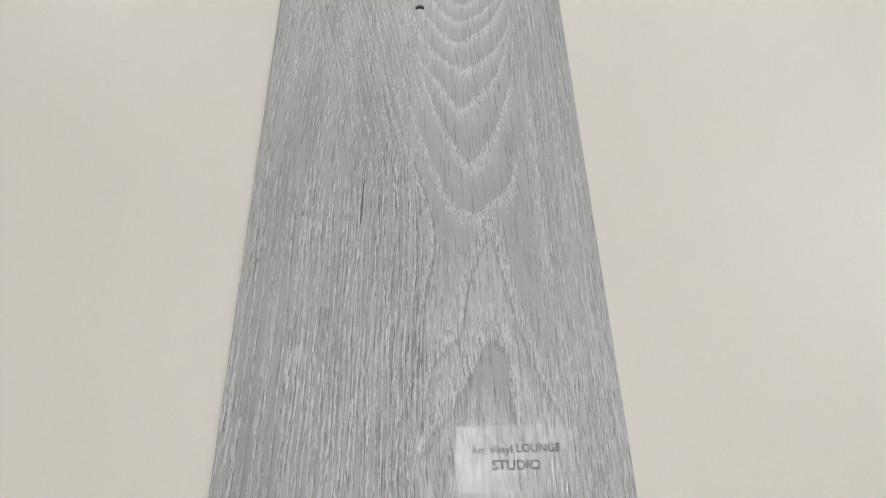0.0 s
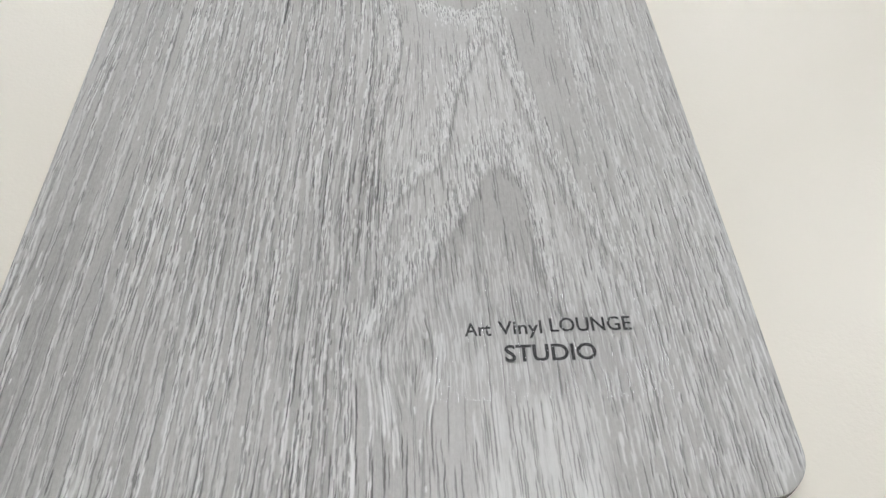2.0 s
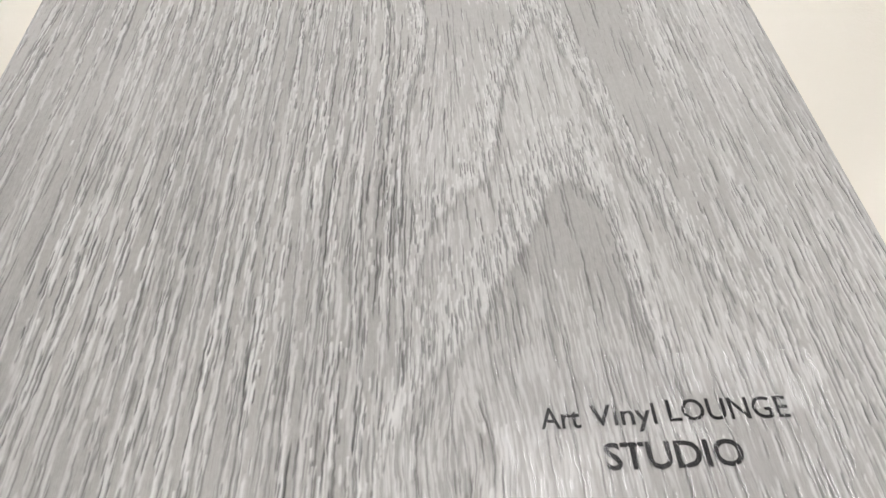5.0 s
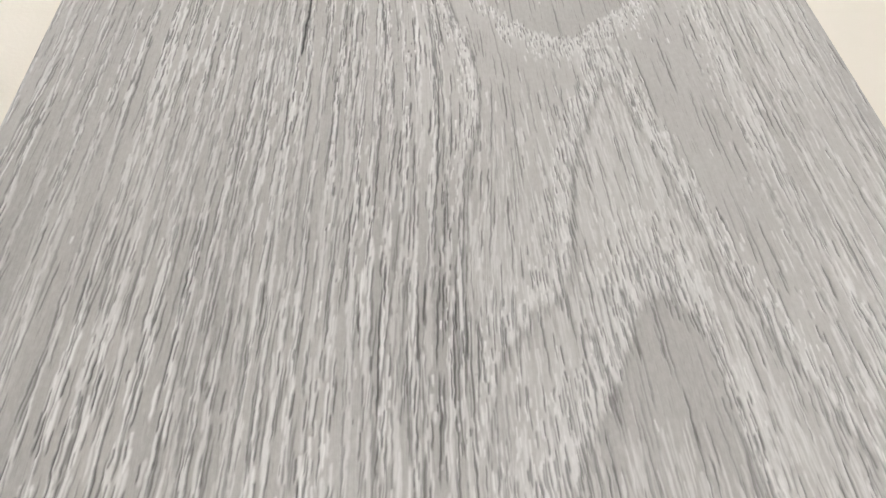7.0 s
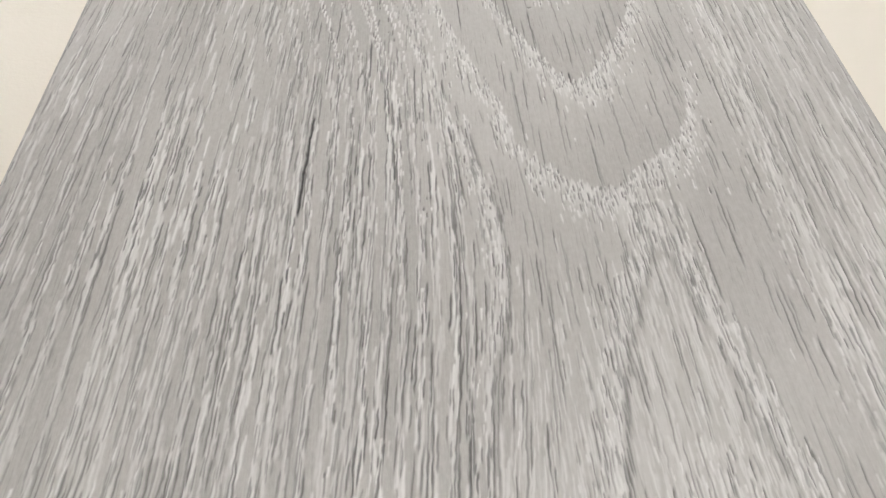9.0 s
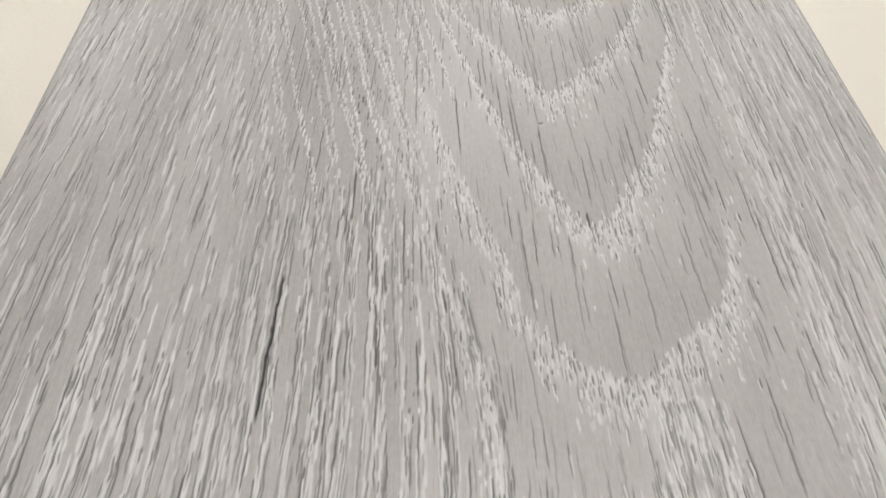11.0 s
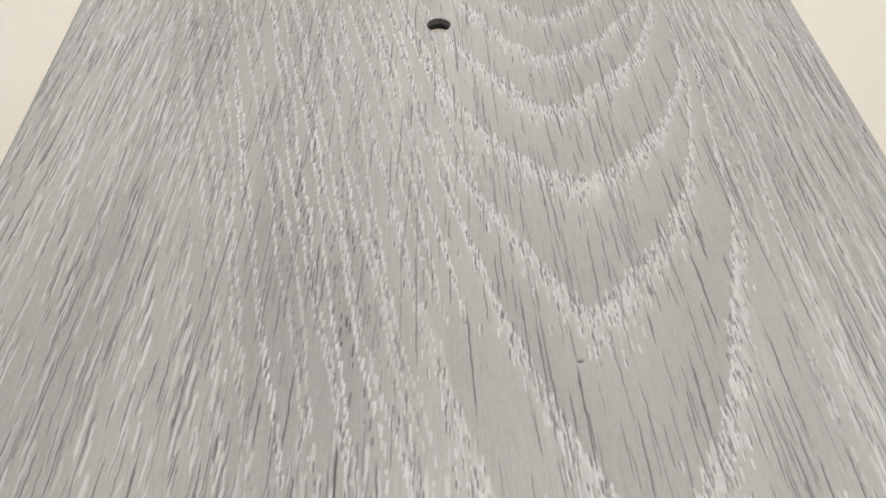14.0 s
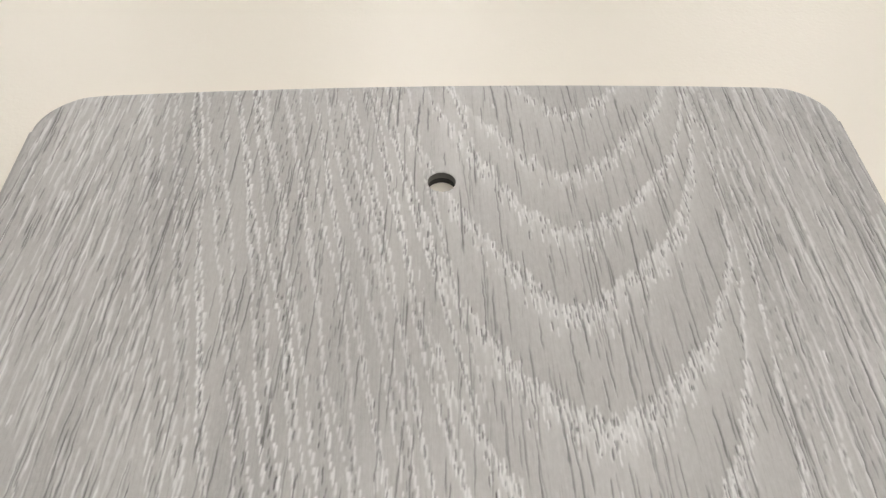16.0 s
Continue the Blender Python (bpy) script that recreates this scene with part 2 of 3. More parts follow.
ragged = (vnoise(0.3, 9) - 0.5) * 3.0 + (vnoise(0.9, 9) - 0.5) * 1.6
wander = (vnoise(7, 12) - 0.5) * 1.2
JX, JY = X + wander, Y + ragged
UP = [141, 147.3, 176.6, 211.5, 240, 260.3, 275.4, 289.4, 306.5, 350]
up = family(UP, [24.6, 24.4, 22.8, 20.0, 22, 19.7, 20.5, 22, 24, 25], [5, 5, 2.8, 1.8, 2.0, 1.7, 1.9, 1.5, 1.7, 1.7],
            [18, 18, 4, 1, 14, 5, 5, 5, 5, 5], [4, 4, 2.4, 1.3, 1.3, 1.05, 1.05, 1.2, 1.2, 1.2], [20, 20, 6, 2, 10, 6, 7, 5, 5, 5],
            40, 33, 1, JX, JY)
inner, inner_u = contour((-0.5, 36), (4.6, 45), (9, 50.5), (13.5, 57.5), (18, 66.5), (21.5, 74), (24, 80), (27.4, 84), (30.2, 81.5),
                         (32.2, 77), (33.6, 69.5), (34.6, 60), (35.2, 52), (36.4, 45.5), (38.4, 39), (41, 30))
outer_arch, outer_u = contour((-3.5, 36), (-1, 46), (1.4, 56), (3.2, 66), (5, 73), (7.5, 77.3), (10.2, 80.3), (13.4, 83), (15.7, 88), (17.4, 96),
                              (19, 104), (20.9, 113), (23.6, 122), (26.6, 129.5), (29.6, 134), (31.8, 129), (33.8, 116), (35.8, 105),
                              (37.6, 95.5), (40, 85.5), (43, 76), (46, 67), (49, 58), (53, 46), (57, 32))
trough, trough_u = contour((43, 182), (42.3, 169), (38.5, 159), (34, 155), (29.9, 151.2), (26, 147.6), (23, 146.6), (18, 149), (13.8, 153.5),
                           (10, 161), (7.5, 172), (3, 185), (-3, 208), (-8, 232))
tongue, tongue_u = contour((0.5, 99), (1.6, 110), (3.3, 117), (4.8, 123), (5.2, 131), (4.9, 139), (3.8, 148), (2.1, 155), (-1, 166), (-4.5, 180), (-8, 196))


def fringe(d, reach, soft=0.25):
    """Pale early wood: sharp on its inner edge, fading outwards."""
    return smooth((d + soft) / (2 * soft)) * np.exp(-(np.maximum(d, 0) / reach) ** 1.6)


def band(field, level, reach):
    d = np.where(np.isnan(field), -1e3, level - field)
    return np.where(d > 0, np.exp(-((d / reach) ** 1.6)), 0) * smooth((d + 0.4) / 0.8)


bright = np.zeros_like(X)
for level, reach, power in ((176.6, 5.5, 1.0), (211.5, 5.0, 0.95), (240, 4.2, 0.92), (260.3, 3.4, 0.82), (275.4, 3.0, 0.7), (289.4, 2.6, 0.5), (306.5, 2.2, 0.4)):
    bright = np.maximum(bright, power * band(up, level, reach))
knots_u = [0, 0.12, 0.3, 0.5, 0.62, 0.85, 1]
bright = np.maximum(bright, fringe(inner, np.interp(inner_u, knots_u, [3.0, 3.8, 3.4, 4.2, 2.4, 2.0, 1.6])) * np.interp(inner_u, knots_u, [0.9, 1, 0.95, 1, 0.9, 0.8, 0]))
bright = np.maximum(bright, fringe(outer_arch, np.interp(outer_u, knots_u, [2.5, 2.6, 3.0, 2.4, 2.6, 1.9, 1.8])) * np.interp(outer_u, knots_u, [0, 0.55, 0.8, 0.85, 0.95, 0.85, 0.2]))
bright = np.maximum(bright, fringe(trough, 2.3) * np.interp(trough_u, [0, 0.1, 0.35, 0.6, 0.8, 1], [0.1, 0.6, 1.0, 0.75, 0.6, 0.3]))
bright = np.maximum(bright, fringe(tongue, np.interp(tongue_u, [0, 0.4, 1], [2.2, 2.6, 1.2])) * np.interp(tongue_u, [0, 0.2, 0.7, 1], [0.2, 0.9, 0.95, 0.4]))
bright = np.maximum(bright, 0.6 * np.exp(-(((X - 29) / 5) ** 2) - ((Y - 139) / 6) ** 2))
# shade line on the inner side of each of those edges
shade = np.maximum(np.exp(-((inner + 0.5) / 0.7) ** 2) * np.interp(inner_u, [0, 0.6, 0.9, 1], [0.6, 0.6, 0.3, 0]),
                   np.exp(-((outer_arch + 0.35) / 0.45) ** 2) * np.interp(outer_u, [0, 0.15, 0.9, 1], [0, 0.9, 0.9, 0]))
shade = np.maximum(shade, np.exp(-((tongue + 0.5) / 0.6) ** 2) * np.interp(tongue_u, [0, 0.2, 0.7, 1], [0.2, 0.8, 0.8, 0.2]))

lower_left = smooth((190 - Y + (vnoise(6, 20) - 0.5) * 50) / 40) * smooth((13 - X) / 14)
bulge = np.where(Y > 135, -6 + 10.6 * np.exp(-(((Y - 135) / 35) ** 2)), -2.5 + 7.1 * np.exp(-(((Y - 135) / 32) ** 2)))
bulge += 10.0 * smooth((Y - 190) / 45)
fray = (vnoise(0.7, 18) - 0.5) * 5.0
side = np.clip(smooth((3.8 + bulge + fray - X) / 5) + smooth((X - 46 - 0.12 * np.maximum(0, 80 - Y)) / 6), 0, 1)
side *= 1 - 0.8 * smooth((outer_arch + 0.3) / 0.6) * smooth((X - 8) / 4) * smooth((40 - X) / 4) * smooth((125 - Y) / 10)
right_side = smooth((X - 40) / 8)
low_patch = smooth((23 - Y + 2 * fray) / 8) * smooth((X - 17) / 4) * smooth((43 - X) / 5)
dark_patch = np.exp(-(((X + 3) / 6) ** 2) - ((Y - 78) / 30) ** 2)
plain_low = smooth((26 - Y) / 8) * smooth((X - 5) / 2) * smooth((17 - X) / 3)
inside_inner = smooth((-inner) / 0.5) * smooth((Y - 20) / 8)
between = smooth((inner - 0.5) / 2) * smooth((-outer_arch) / 0.6) * smooth((Y - 36) / 10)
veil = smooth(outer_arch / 0.8) * smooth((X - bulge - 1) / 3) * smooth((30 - X) / 4) * smooth((138 - Y + 3 * fray) / 55) * smooth((Y - 34) / 12)
tall = 0.95 * np.exp(-(((X - 53.4 - 0.09 * np.maximum(0, 112 - Y)) / 1.7) ** 2)) * smooth((Y - 40) / 30) * smooth((230 - Y) / 60)

# tone of the print: darker just inside each edge, paler towards the next
saw = np.full_like(X, 0.5)
for lo, hi in zip(UP[2:-1], UP[3:]):
    k = (up >= lo) & (up < hi)
    saw[k] = 0.26 + 0.56 * smooth((up[k] - lo) / (hi - lo))
basin = (trough < 0) & ~(up >= UP[2])
saw[basin] = (0.3 + 0.5 * smooth(-trough / 9))[basin]
saw = saw * (1 - between) + (0.34 + 0.4 * smooth(-outer_arch / 7)) * between
saw = saw * (1 - inside_inner) + (0.2 + 0.5 * smooth((-inner - 2) / 16) * smooth((60 - Y) / 30)) * inside_inner
saw = saw * (1 - side) + 0.45 * side
blotch = vnoise(16, 45) * 0.6 + vnoise(6, 18) * 0.4
columns = vnoise(4.5, 70, X - drift(X, Y))
tone = 0.55 * saw + 0.33 * blotch + 0.10 * vnoise(1.1, 20) + 0.18 * tall - 0.16 * smooth((X - 46) / 6) * smooth((Y - 215) / 50)
tone += 0.05 + side * 0.48 * (columns - 0.5) - 0.1 * lower_left - 0.18 * lower_left * smooth((85 - Y) / 50) - 0.09 * smooth((4 - X) / 16) * (1 - lower_left)
tone += 0.2 * low_patch + 0.1 * plain_low - 0.2 * dark_patch - 0.17 * shade
tone += 0.09 * (1 - side) * smooth((Y - 190) / 50) - 0.1 * np.exp(-(((X + 14) / 13) ** 2)) * smooth((Y - 170) / 30) * smooth((280 - Y) / 30)
knot_r = np.hypot((X - 8.0) / 3.4, (Y - 31) / 6.0)
tone -= 0.12 * np.exp(-((knot_r - 0.8) / 0.4) ** 2)

# pale ground of the bands, broken up along the fibre
gate = smooth((vnoise(0.36, 5) * 0.6 + vnoise(0.7, 11) * 0.4 - 0.33) / 0.3)
gate_long = smooth((vnoise(0.5, 12) * 0.6 + vnoise(1.6, 26) * 0.4 - 0.38) / 0.25)
ground = np.maximum(0.3 * tall * gate, 0.55 * bright * (0.4 + 0.6 * gate))
ground = np.maximum(ground, 0.62 * low_patch * (0.5 + 0.5 * gate_long) * (0.4 + 0.6 * vnoise(4, 7)))
ground = np.maximum(ground, (0.2 * veil + 0.2 * between * smooth((30 - X) / 6)) * gate_long * (0.4 + 0.6 * vnoise(3, 12)))

foot = np.exp(-((inner - 1.3) / 1.5) ** 2) * smooth((0.24 - inner_u) / 0.12) * smooth((Y - 33) / 5)
ground = np.maximum(ground, 0.72 * foot * (0.45 + 0.55 * gate_long))

fleck, pore = np.zeros_like(X), np.zeros_like(X)


def stamp(target, x, y, length, width, power, lean=0.0):
    """One dash along the fibre, tapered at both ends."""
    n = max(3, int(length / DY))
    r = int(y / DY) + np.arange(n)
    r = r[(r >= 0) & (r < NY)]
    if len(r) < 2:
        return
    yy = r * DY
    q = (yy - y) / length
    cx = x + drift(x, yy) - drift(x, y) + lean * (yy - y)
    taper = np.clip(np.minimum(q, 1 - q) * 5.0, 0, 1)
    span = max(2, int(width * 1.4 / DX) + 1)
    c = (cx + W) / DX
    idx = np.round(c).astype(int)[:, None] + np.arange(-span, span + 1)[None]
    ok = (idx >= 0) & (idx < NX)
    idx = np.clip(idx, 0, NX - 1)
    val = np.exp(-(np.abs((idx - c[:, None]) * DX / (width * (0.35 + 0.65 * taper[:, None]))) ** 3)) * (taper * power)[:, None] * ok
    rr = np.repeat(r[:, None], idx.shape[1], 1)
    target[rr, idx] = np.maximum(target[rr, idx], val)


def scatter(count, chance):
    """Places drawn with the given chance, cell by cell."""
    p = np.clip(chance, 0, None).ravel()
    at = rng.choice(p.size, count, p=p / p.sum())
    return gx[at % NX] + rng.uniform(-0.1, 0.1, count), gy[at // NX] + rng.uniform(-0.2, 0.2, count)


def lean_at(x):
    """The lean of the fibres: to one side beside the arches, to the other within them."""
    return rng.normal(0, 0.014) + 0.045 * float(smooth((4 - x) / 18)) - 0.03 * float(smooth((x - 6) / 10) * smooth((48 - x) / 6))


def at(field, x, y):
    i, j = int(round((x + W) / DX)), int(round(y / DY))
    return field[j, i] if 0 <= i < NX and 0 <= j < NY else 0.0


# pale dashes and short dark ticks in the bands of the arches
for x, y in zip(*scatter(7800, (0.001 + bright ** 1.4) * (1 - 0.5 * side))):
    low = y < 142
    size = rng.uniform(1.4, 3.4) * (1.2 if low else 1.0)
    stamp(fleck, x, y - size * 0.5, size, rng.uniform(0.11, 0.2), rng.uniform(0.3, 0.75), lean_at(x))
    if rng.random() < (0.2 if low else 0.34):
        size = rng.uniform(1.2, 2.8) * (2.0 if low else 1.0)
        stamp(pore, x + rng.choice([-0.24, 0.24]), y - size * 0.4, size, rng.uniform(0.09, 0.13), rng.uniform(0.3, 0.75), lean_at(x))


def ladder(x0, strength):
    """A growth line of the upper straight grain: a narrow strip of short pale dashes with dark ticks between them,
    drawn out into longer ones away from the arches."""
    phase, swing, long_wave = rng.uniform(0, 6.3), rng.uniform(0.2, 0.7), rng.uniform(14, 26)
    stretch = 1.0 + 2.4 * float(smooth((-18 - x0) / 22)) + 1.2 * float(smooth((x0 - 50) / 8))
    closeness = 1.0 - 0.42 * float(smooth((-22 - x0) / 20))
    y, slot = rng.uniform(-2, 2), 0.0
    while y < L:
        x = x0 + ring_path(x0, y) + swing * math.sin(y / long_wave + phase) + 0.15 * math.sin(y / 5.1 + 2 * phase)
        power = strength * (0.65 + 0.35 * math.sin(y / 17 + 3 * phase) ** 2)
        if rng.random() < at(side, x, y) * (1 - 0.9 * at(lower_left, x, y)) * closeness:
            slot = -slot + rng.normal(0, 0.08) if abs(slot) > 0.1 else rng.choice([-0.22, 0.22])
            size = rng.uniform(1.5, 3.6) * stretch
            stamp(fleck, x + slot, y, size, rng.uniform(0.15, 0.23), power * rng.uniform(0.55, 0.9), lean_at(x))
            if rng.random() < 0.52:
                stamp(pore, x - slot * rng.uniform(0.0, 0.7), y + rng.uniform(-0.6, 0.6), rng.uniform(1.2, 3.0) * stretch, rng.uniform(0.1, 0.15), power * rng.uniform(0.45, 0.85), lean_at(x))
        y += rng.uniform(0.6, 1.2) * stretch * 0.8


def slivers(x0, strength, spread):
    """A growth line of the lower straight grain: a strip of long pale slivers side by side, with dark slits along its flanks."""
    phase, swing = rng.uniform(0, 6.3), rng.uniform(0.2, 0.6)
    flank_side = rng.choice([-1, 1, 1])
    y = rng.uniform(-6, 0)
    while y < 215:
        mid = x0 + ring_path(x0, y) + swing * math.sin(y / 23 + phase)
        size = rng.uniform(3.5, 10.0)
        power = strength * (0.76 + 0.24 * math.sin(y / 13 + 2 * phase))
        here = at(side, mid, y + size / 2) * at(lower_left, mid, y + size / 2) * (1 - at(plain_low, mid, y))
        if rng.random() < here:
            x = mid + rng.normal(0, spread)
            wide, lean = rng.uniform(0.13, 0.3), 0.7 * lean_at(x) - 0.04 * float(smooth((-42 - x) / 20)) + rng.normal(0, 0.012)
            stamp(fleck, x, y, size, wide, power * rng.uniform(0.45, 0.9), lean)
            if rng.random() < 0.5:
                stamp(pore, x + rng.choice([-1, 1]) * (wide + 0.1), y + rng.normal(0, 1), size * rng.uniform(0.5, 1.0), rng.uniform(0.1, 0.14), power * rng.uniform(0.5, 0.95), lean)
        if rng.random() < here * 0.3:
            stamp(pore, mid + flank_side * (spread + 0.35), y, size * rng.uniform(0.8, 1.4), rng.uniform(0.1, 0.16), power * rng.uniform(0.5, 0.95), 0.7 * lean_at(mid))
        if rng.random() < 0.06:
            flank_side = -flank_side
        y += size * rng.uniform(0.11, 0.3)


x = -W - 2.0
while x < W + 24:
    ladder(x, rng.uniform(0.65, 1.0) * (0.65 if x > 44 else 0.85 if x < -28 else 1.0))
    x += rng.uniform(2.4, 4.6) if x > 40 or x < -45 else rng.uniform(2.9, 4.3)
x = -W + 0.6
while x < 16:
    slivers(x, rng.uniform(0.75, 1.0) * (0.8 if x < -55 else 1.0), rng.uniform(0.2, 0.45))
    x += rng.uniform(1.7, 2.8) * (1.35 if x < -55 else 1.0)
# broken slivers between the bands of the right side
for x, y in zip(*scatter(1250, right_side * np.maximum(side, smooth((70 - Y) / 30)) * (0.1 + tall + 0.5 * bright + 0.5 * smooth((100 - Y) / 40)))):
    size = rng.uniform(3, 10)
    stamp(fleck, x, y - size / 2, size, rng.uniform(0.11, 0.24), rng.uniform(0.25, 0.62), lean_at(x))
    if rng.random() < 0.4:
        stamp(pore, x + 0.3, y - size / 2, size * 0.9, rng.uniform(0.09, 0.13), rng.uniform(0.3, 0.7), lean_at(x))
# fine pale slivers in the ground between the arches and beside the knot
for x, y in zip(*scatter(2300, 0.8 * veil + 0.7 * between + 1.2 * low_patch + 0.8 * inside_inner * smooth((66 - Y) / 20))):
    size = rng.uniform(3.5, 9)
    stamp(fleck, x, y - size / 2, size, rng.uniform(0.1, 0.18), rng.uniform(0.2, 0.5), lean_at(x))
# dark slits in the shade line of the edges
for x, y in zip(*scatter(260, shade)):
    size = rng.uniform(2.5, 6)
    stamp(pore, x, y - size / 2, size, rng.uniform(0.09, 0.12), rng.uniform(0.25, 0.6), lean_at(x))
# long dark lines down to the end of the plank
for x, y in zip(*scatter(90, (low_patch + 0.7 * plain_low) * smooth((24 - Y) / 10))):
    size = rng.uniform(6, 18)
    stamp(pore, x, y - size / 2, size, rng.uniform(0.08, 0.12), rng.uniform(0.25, 0.6), lean_at(x))
# pale curved streaks round the small knot
for k in range(30):
    x = rng.choice([-1, -1, -1, 1]) * rng.uniform(2.4, 8.0) + 7.0
    y, size = rng.normal(27, 8), rng.uniform(6, 15)
    stamp(fleck, x, y - size / 2, size, rng.uniform(0.18, 0.42), rng.uniform(0.35, 0.75))
    stamp(pore, x + 0.45, y - size / 2, size, 0.09, rng.uniform(0.15, 0.45))
for k in range(34):
    turn = rng.uniform(-1.2, 1.0)
    stamp(fleck, 8.0 + 4.6 * math.cos(turn) + rng.normal(0, 0.8), 29.5 + 6.5 * math.sin(turn), rng.uniform(1.5, 4), rng.uniform(0.14, 0.3), rng.uniform(0.3, 0.7), 0.1)
# dark slits in the shaded stretch beside the arches
for x, y in zip(*scatter(110, dark_patch + 0.25 * lower_left * columns)):
    size = rng.uniform(5, 16)
    stamp(pore, x, y - size / 2, size, rng.uniform(0.1, 0.15), rng.uniform(0.4, 0.8), lean_at(x) + rng.normal(0, 0.01))
# dark slits of the upper straight grain, away from the arches
for x, y in zip(*scatter(190, side * smooth((-14 - X) / 14) * smooth((Y - 165) / 30) * (0.7 + smooth((0.55 - columns) / 0.2)))):
    size = rng.uniform(4, 15)
    stamp(pore, x, y - size / 2, size, rng.uniform(0.09, 0.14), rng.uniform(0.35, 0.7), lean_at(x) + rng.normal(0, 0.012))
# long thin straight lines of the fibre, all over and closest in the upper arches
for x, y in zip(*scatter(760, 0.5 + 0.25 * (1 - side) * smooth((Y - 150) / 40) - 0.2 * lower_left)):
    size = rng.uniform(8, 26)
    stamp(pore, x, y - size / 2, size, rng.uniform(0.08, 0.14), rng.uniform(0.25, 0.7), lean_at(x) + rng.normal(0, 0.016))
# short fine pores
for x, y in zip(*scatter(900, 0.5 - 0.3 * side + 1.2 * veil + 1.2 * between + inside_inner * smooth((66 - Y) / 20))):
    size = rng.uniform(4, 11)
    stamp(pore, x, y - size / 2, size, rng.uniform(0.07, 0.11), rng.uniform(0.3, 0.7), lean_at(x) + rng.normal(0, 0.012))
# one deep crack, and two specks
for k in range(5):
    stamp(pore, -26.7 + 0.2 * k, 141.5 + 4.6 * k, 8.5, 0.26, 1.0, 0.03)
stamp(pore, 16.9, 202.4, 1.3, 0.5, 0.9)
stamp(pore, 22.0, 175.5, 4.5, 0.2, 0.9)
fleck = np.maximum(fleck, ground) * (1 - 0.7 * shade)
# the fibres waver a little
waver = (vnoise(2.5, 14) - 0.5) * 0.22 + (vnoise(0.9, 4) - 0.5) * 0.16 + (vnoise(0.6, 1.3) - 0.5) * 0.2
for j in range(NY):
    fleck[j], pore[j] = np.interp(gx + waver[j], gx, fleck[j]), np.interp(gx + waver[j], gx, pore[j])

# ---- vinyl plank sample: mesh ----
R_CORNER, R_NEAR, STEP = 10.0, 8.6, 0.35


def half_width(y):
    """Half the width at a place along the plank, with rounded corners, slightly over-cut at the far end."""
    d = np.minimum(y, L - y)
    r, step = np.where(y < L / 2, R_NEAR, R_CORNER), np.where(y < L / 2, 0.0, STEP)
    q = np.clip(1 - d / r, 0, 1)
    return np.where(d < r, W - step - r * (1 - np.sqrt(np.clip(1 - q * q, 0, 1))), W)


bow = 0.5 * X / W + np.where(Y > L / 2, (0.4 + 0.15 * X / W - 2.45 * (X / W) ** 2) * smooth((Y - 250) / 61), 0)
HW = half_width(Y)
PX = np.clip(X, -HW, HW)
PY = Y + bow
relief = 0.10 * fleck - 0.30 * pore + 0.02 * (tone - 0.5)
edge = np.minimum(HW - np.abs(PX), np.minimum(Y, L - Y))
relief = relief * smooth(edge / 0.6) - 0.22 * (1 - smooth(edge / 0.7))
hx, hy = PX - HOLE_X, PY - HOLE_Y
hr = np.hypot(hx, hy)
inside = hr < HOLE_R
push = np.where(inside, HOLE_R / np.maximum(hr, 1e-6), 1)
relief = np.where(inside, -0.12, relief)
PX, PY = HOLE_X + hx * push, HOLE_Y + hy * push
TOP = TABLE_Z + THICK / 1000
verts = np.stack([PX / 1000, PY / 1000, THICK / 1000 + relief / 1000], -1).reshape(-1, 3)
a = (np.arange(NY - 1)[:, None] * NX + np.arange(NX - 1)[None]).ravel()
quads = np.stack([a, a + 1, a + 1 + NX, a + NX], -1)
gone = inside.ravel()[quads].all(1)
quads = quads[~gone]


def grid_mesh(name, v, q, mat, values=()):
    me = bpy.data.meshes.new(name)
    me.vertices.add(len(v))
    me.vertices.foreach_set("co", v.astype(np.float32).ravel())
    me.loops.add(q.size)
    me.loops.foreach_set("vertex_index", q.astype(np.int32).ravel())
    me.polygons.add(len(q))
    me.polygons.foreach_set("loop_start", np.arange(0, q.size, 4, dtype=np.int32))
    me.polygons.foreach_set("loop_total", np.full(len(q), 4, dtype=np.int32))
    for key, val in values:
        me.attributes.new(key, "FLOAT", "POINT").data.foreach_set("value", val.astype(np.float32).ravel())
    me.update(calc_edges=True)
    me.validate()
    me.polygons.foreach_set("use_smooth", np.ones(len(me.polygons), dtype=bool))
    me.materials.append(mat)
    return new(name, me)


plank = empty("vinyl_plank_sample", 0, 0, TABLE_Z)
face = grid_mesh("printed_face", verts, quads, M_VINYL, (("tone", np.clip(tone, 0, 1)), ("fleck", np.clip(fleck, 0, 1)), ("pore", np.clip(pore, 0, 1))))
face.parent = plank

# core under the printed face: the outer edge and the wall of the hole
ring = [j * NX for j in range(NY)] + [(NY - 1) * NX + i for i in range(1, NX)] + [j * NX + NX - 1 for j in range(NY - 2, -1, -1)] + list(range(NX - 2, 0, -1))
rim = verts[ring]


def wall(rim_top, z_top, z_low, out=0.0):
    n = len(rim_top)
    hi, lo = rim_top.copy(), rim_top.copy()
    hi[:, 2], lo[:, 2] = z_top, z_low
    k = np.arange(n)
    return np.concatenate([hi, lo]), np.stack([k, (k + 1) % n, (k + 1) % n + n, k + n], -1)


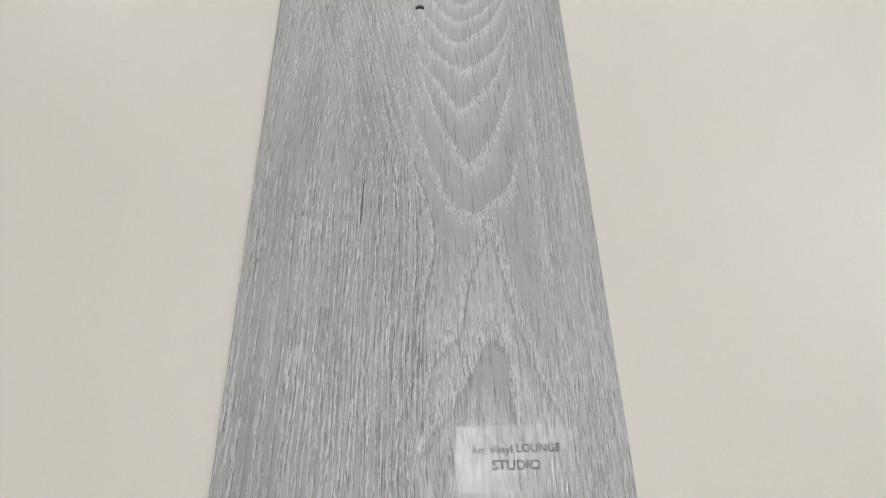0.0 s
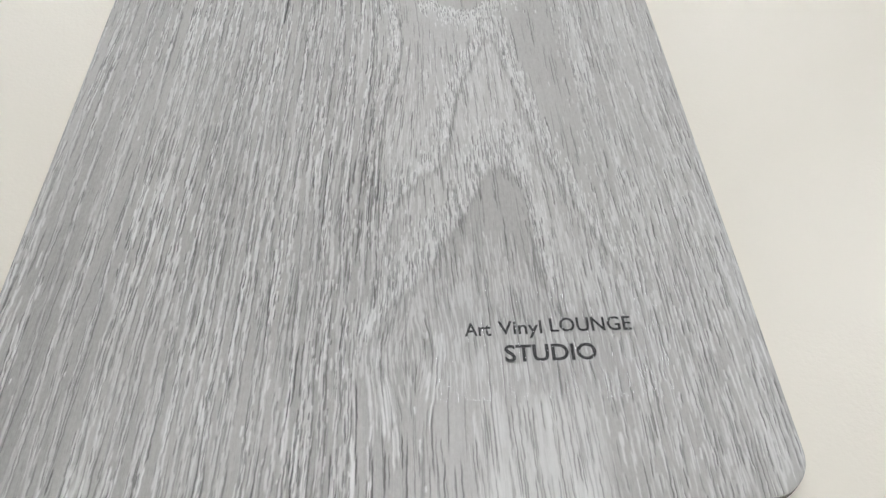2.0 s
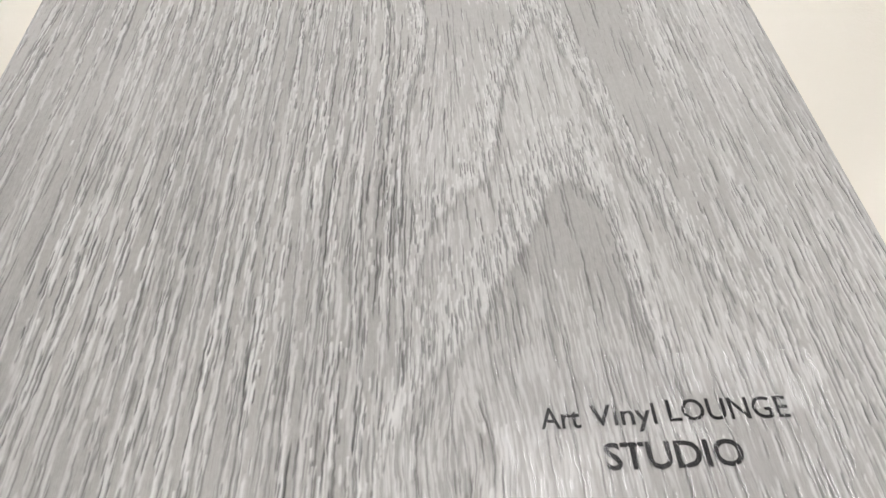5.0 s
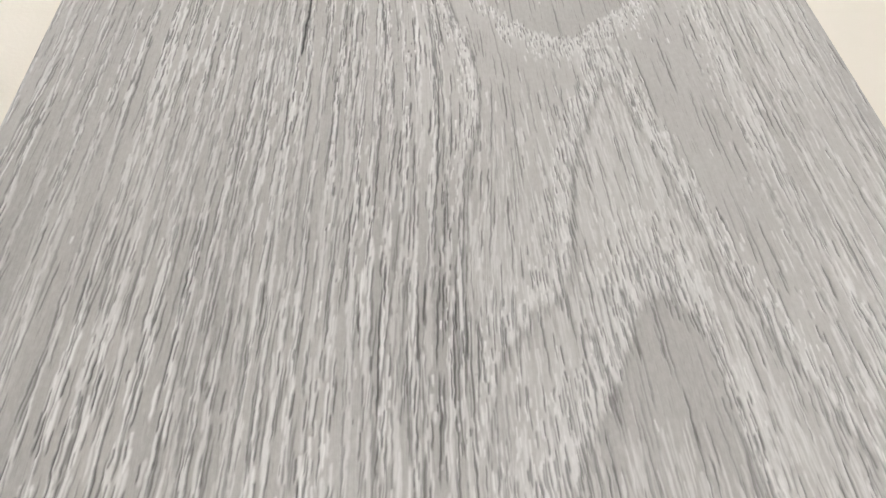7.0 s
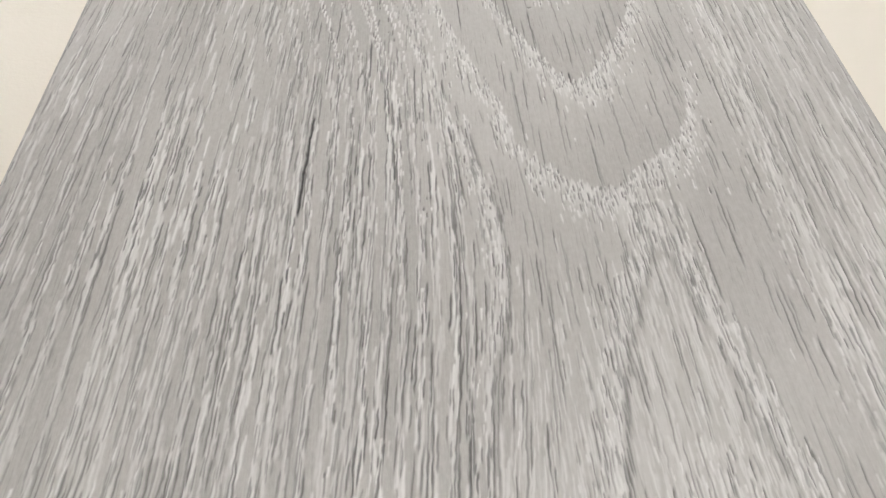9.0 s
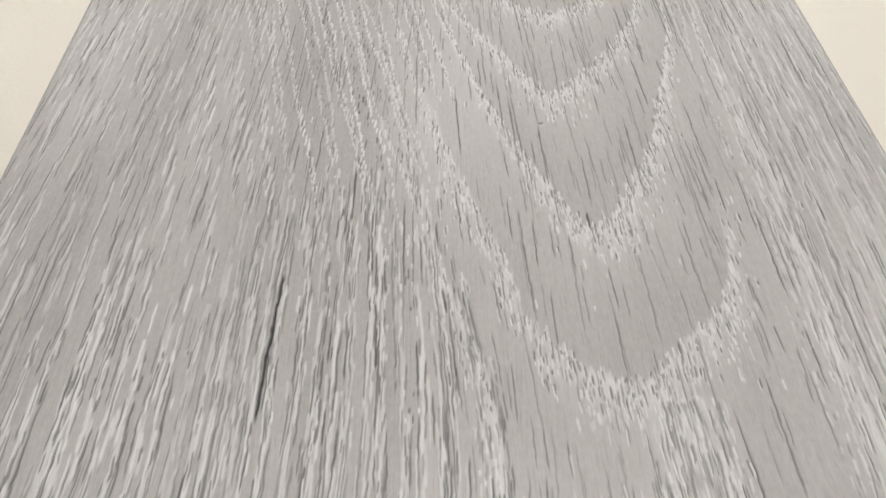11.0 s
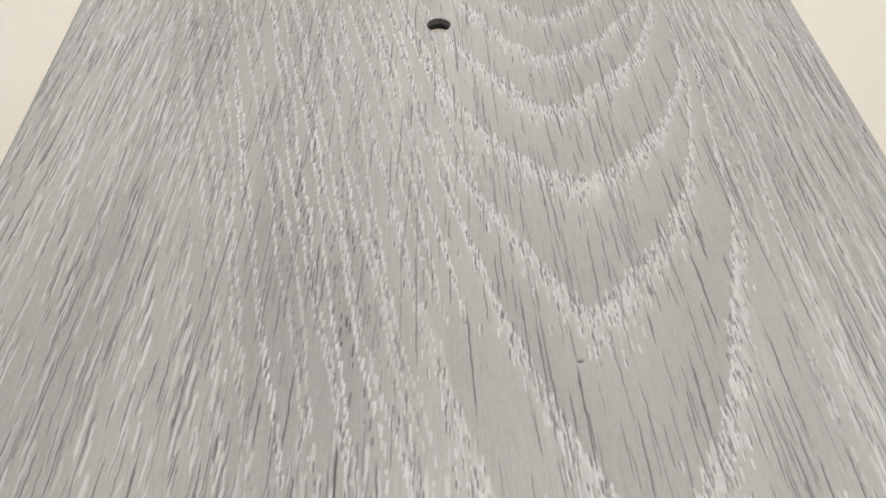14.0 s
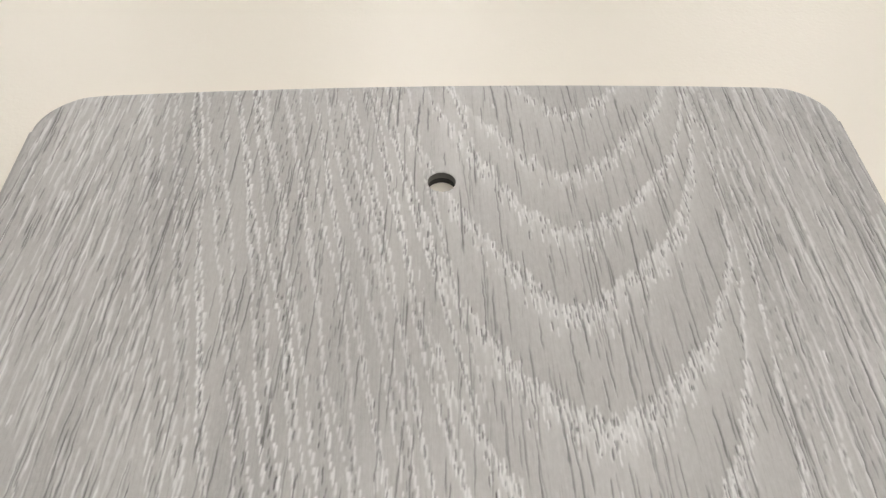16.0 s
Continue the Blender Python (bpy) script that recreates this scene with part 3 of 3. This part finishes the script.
v, q = wall(rim, rim[:, 2], THICK / 1000 - 0.0007)
skin = grid_mesh("wear_layer_edge", v, q, worn("wear_layer", (0.36, 0.355, 0.34), 0.4, 400, 0.2))
skin.parent = plank
# dark bottom strip: the contact shade along the table, put into its colour
v, q = wall(rim, 0.0008, 0.0)
backing_shade = grid_mesh("backing_shade", v, q, M_BACK_SHADE)
backing_shade.parent = plank
v, q = wall(rim, THICK / 1000 - 0.0007, 0.0008)
core = grid_mesh("core", v, q, M_CORE)
core.parent = plank
core["label"] = "dark brown-grey vinyl core at the cut edge"
ang = np.linspace(0, 2 * np.pi, 72, endpoint=False)
hole_rim = np.stack([(HOLE_X + (HOLE_R + 0.02) * np.cos(ang)) / 1000, (HOLE_Y + (HOLE_R + 0.02) * np.sin(ang)) / 1000, 0 * ang], -1)
v, q = wall(hole_rim, 0.0011, 0.0)
bore = grid_mesh("hole", v, q, M_BACK_SHADE)
bore.parent = plank
v, q = wall(hole_rim, THICK / 1000 - 0.0001, 0.0011)
collar = grid_mesh("hole_rim", v, q, M_CORE)
collar.parent = plank
tagged(plank, "grey wood-look vinyl flooring sample with punched hole on white table", "flooring sample")

# ---- clear sticker with printed words ----
sticker = empty("sticker", 0.0343, 0.0336, TOP)
SX, SY, SW, SH = 34.3, 33.6, 22.3, 13.0
i0, i1 = np.searchsorted(gx, [SX - SW, SX + SW])
j0, j1 = np.searchsorted(gy, [SY - SH, SY + SH])
fx, fy = np.meshgrid(np.linspace(SX - SW, SX + SW, i1 - i0), np.linspace(SY - SH, SY + SH, j1 - j0))
soft_relief = relief[j0:j1, i0:i1]
ripple = (vnoise(0.55, 3.5, fx, fy) - 0.5) * 0.065 + (vnoise(1.6, 8, fx, fy) - 0.5) * 0.05
fz = 0.18 + soft_relief * 0.45 + ripple
fv = np.stack([(fx - SX) / 1000, (fy - SY) / 1000, fz / 1000], -1).reshape(-1, 3)
nf = i1 - i0
a = (np.arange(j1 - j0 - 1)[:, None] * nf + np.arange(nf - 1)[None]).ravel()
film = grid_mesh("film", fv, np.stack([a, a + 1, a + 1 + nf, a + nf], -1), M_FILM)
film.parent = sticker
film.visible_shadow = False


def printed_word(text, x, y, width, height, weight):
    """A word of flat ink, fitted to its width and height in millimetres, its lower left corner at (x, y)."""
    cu = bpy.data.curves.new("word", "FONT")
    cu.body, cu.size, cu.offset, cu.resolution_u = text, 1.0, weight, 3
    tmp = new("word", cu)
    me = bpy.data.meshes.new_from_object(tmp.evaluated_get(bpy.context.evaluated_depsgraph_get()))
    bpy.data.objects.remove(tmp)
    co = np.array([v.co[:] for v in me.vertices])
    lo, hi = co.min(0), co.max(0)
    base = 0.0
    cap = 0.73 if not text.isupper() else hi[1]
    for v, c in zip(me.vertices, co):
        v.co = ((x + (c[0] - lo[0]) / (hi[0] - lo[0]) * width - SX) / 1000, (y + (c[1] - base) / cap * height - SY) / 1000, 0.000112)
    me.materials.append(M_INK)
    ob = new("printed_word", me)
    ob.parent = sticker
    return ob


printed_word("Art", 17.7, 35.3, 5.2, 3.3, 0.011)
printed_word("Vinyl", 24.3, 35.5, 8.6, 3.3, 0.011)
printed_word("LOUNGE", 34.5, 35.8, 16.1, 3.3, 0.011)
printed_word("STUDIO", 25.1, 29.2, 17.7, 3.8, 0.02)
tagged(sticker, "clear glossy sticker with black printed words, stuck on the vinyl sample", "sticker")
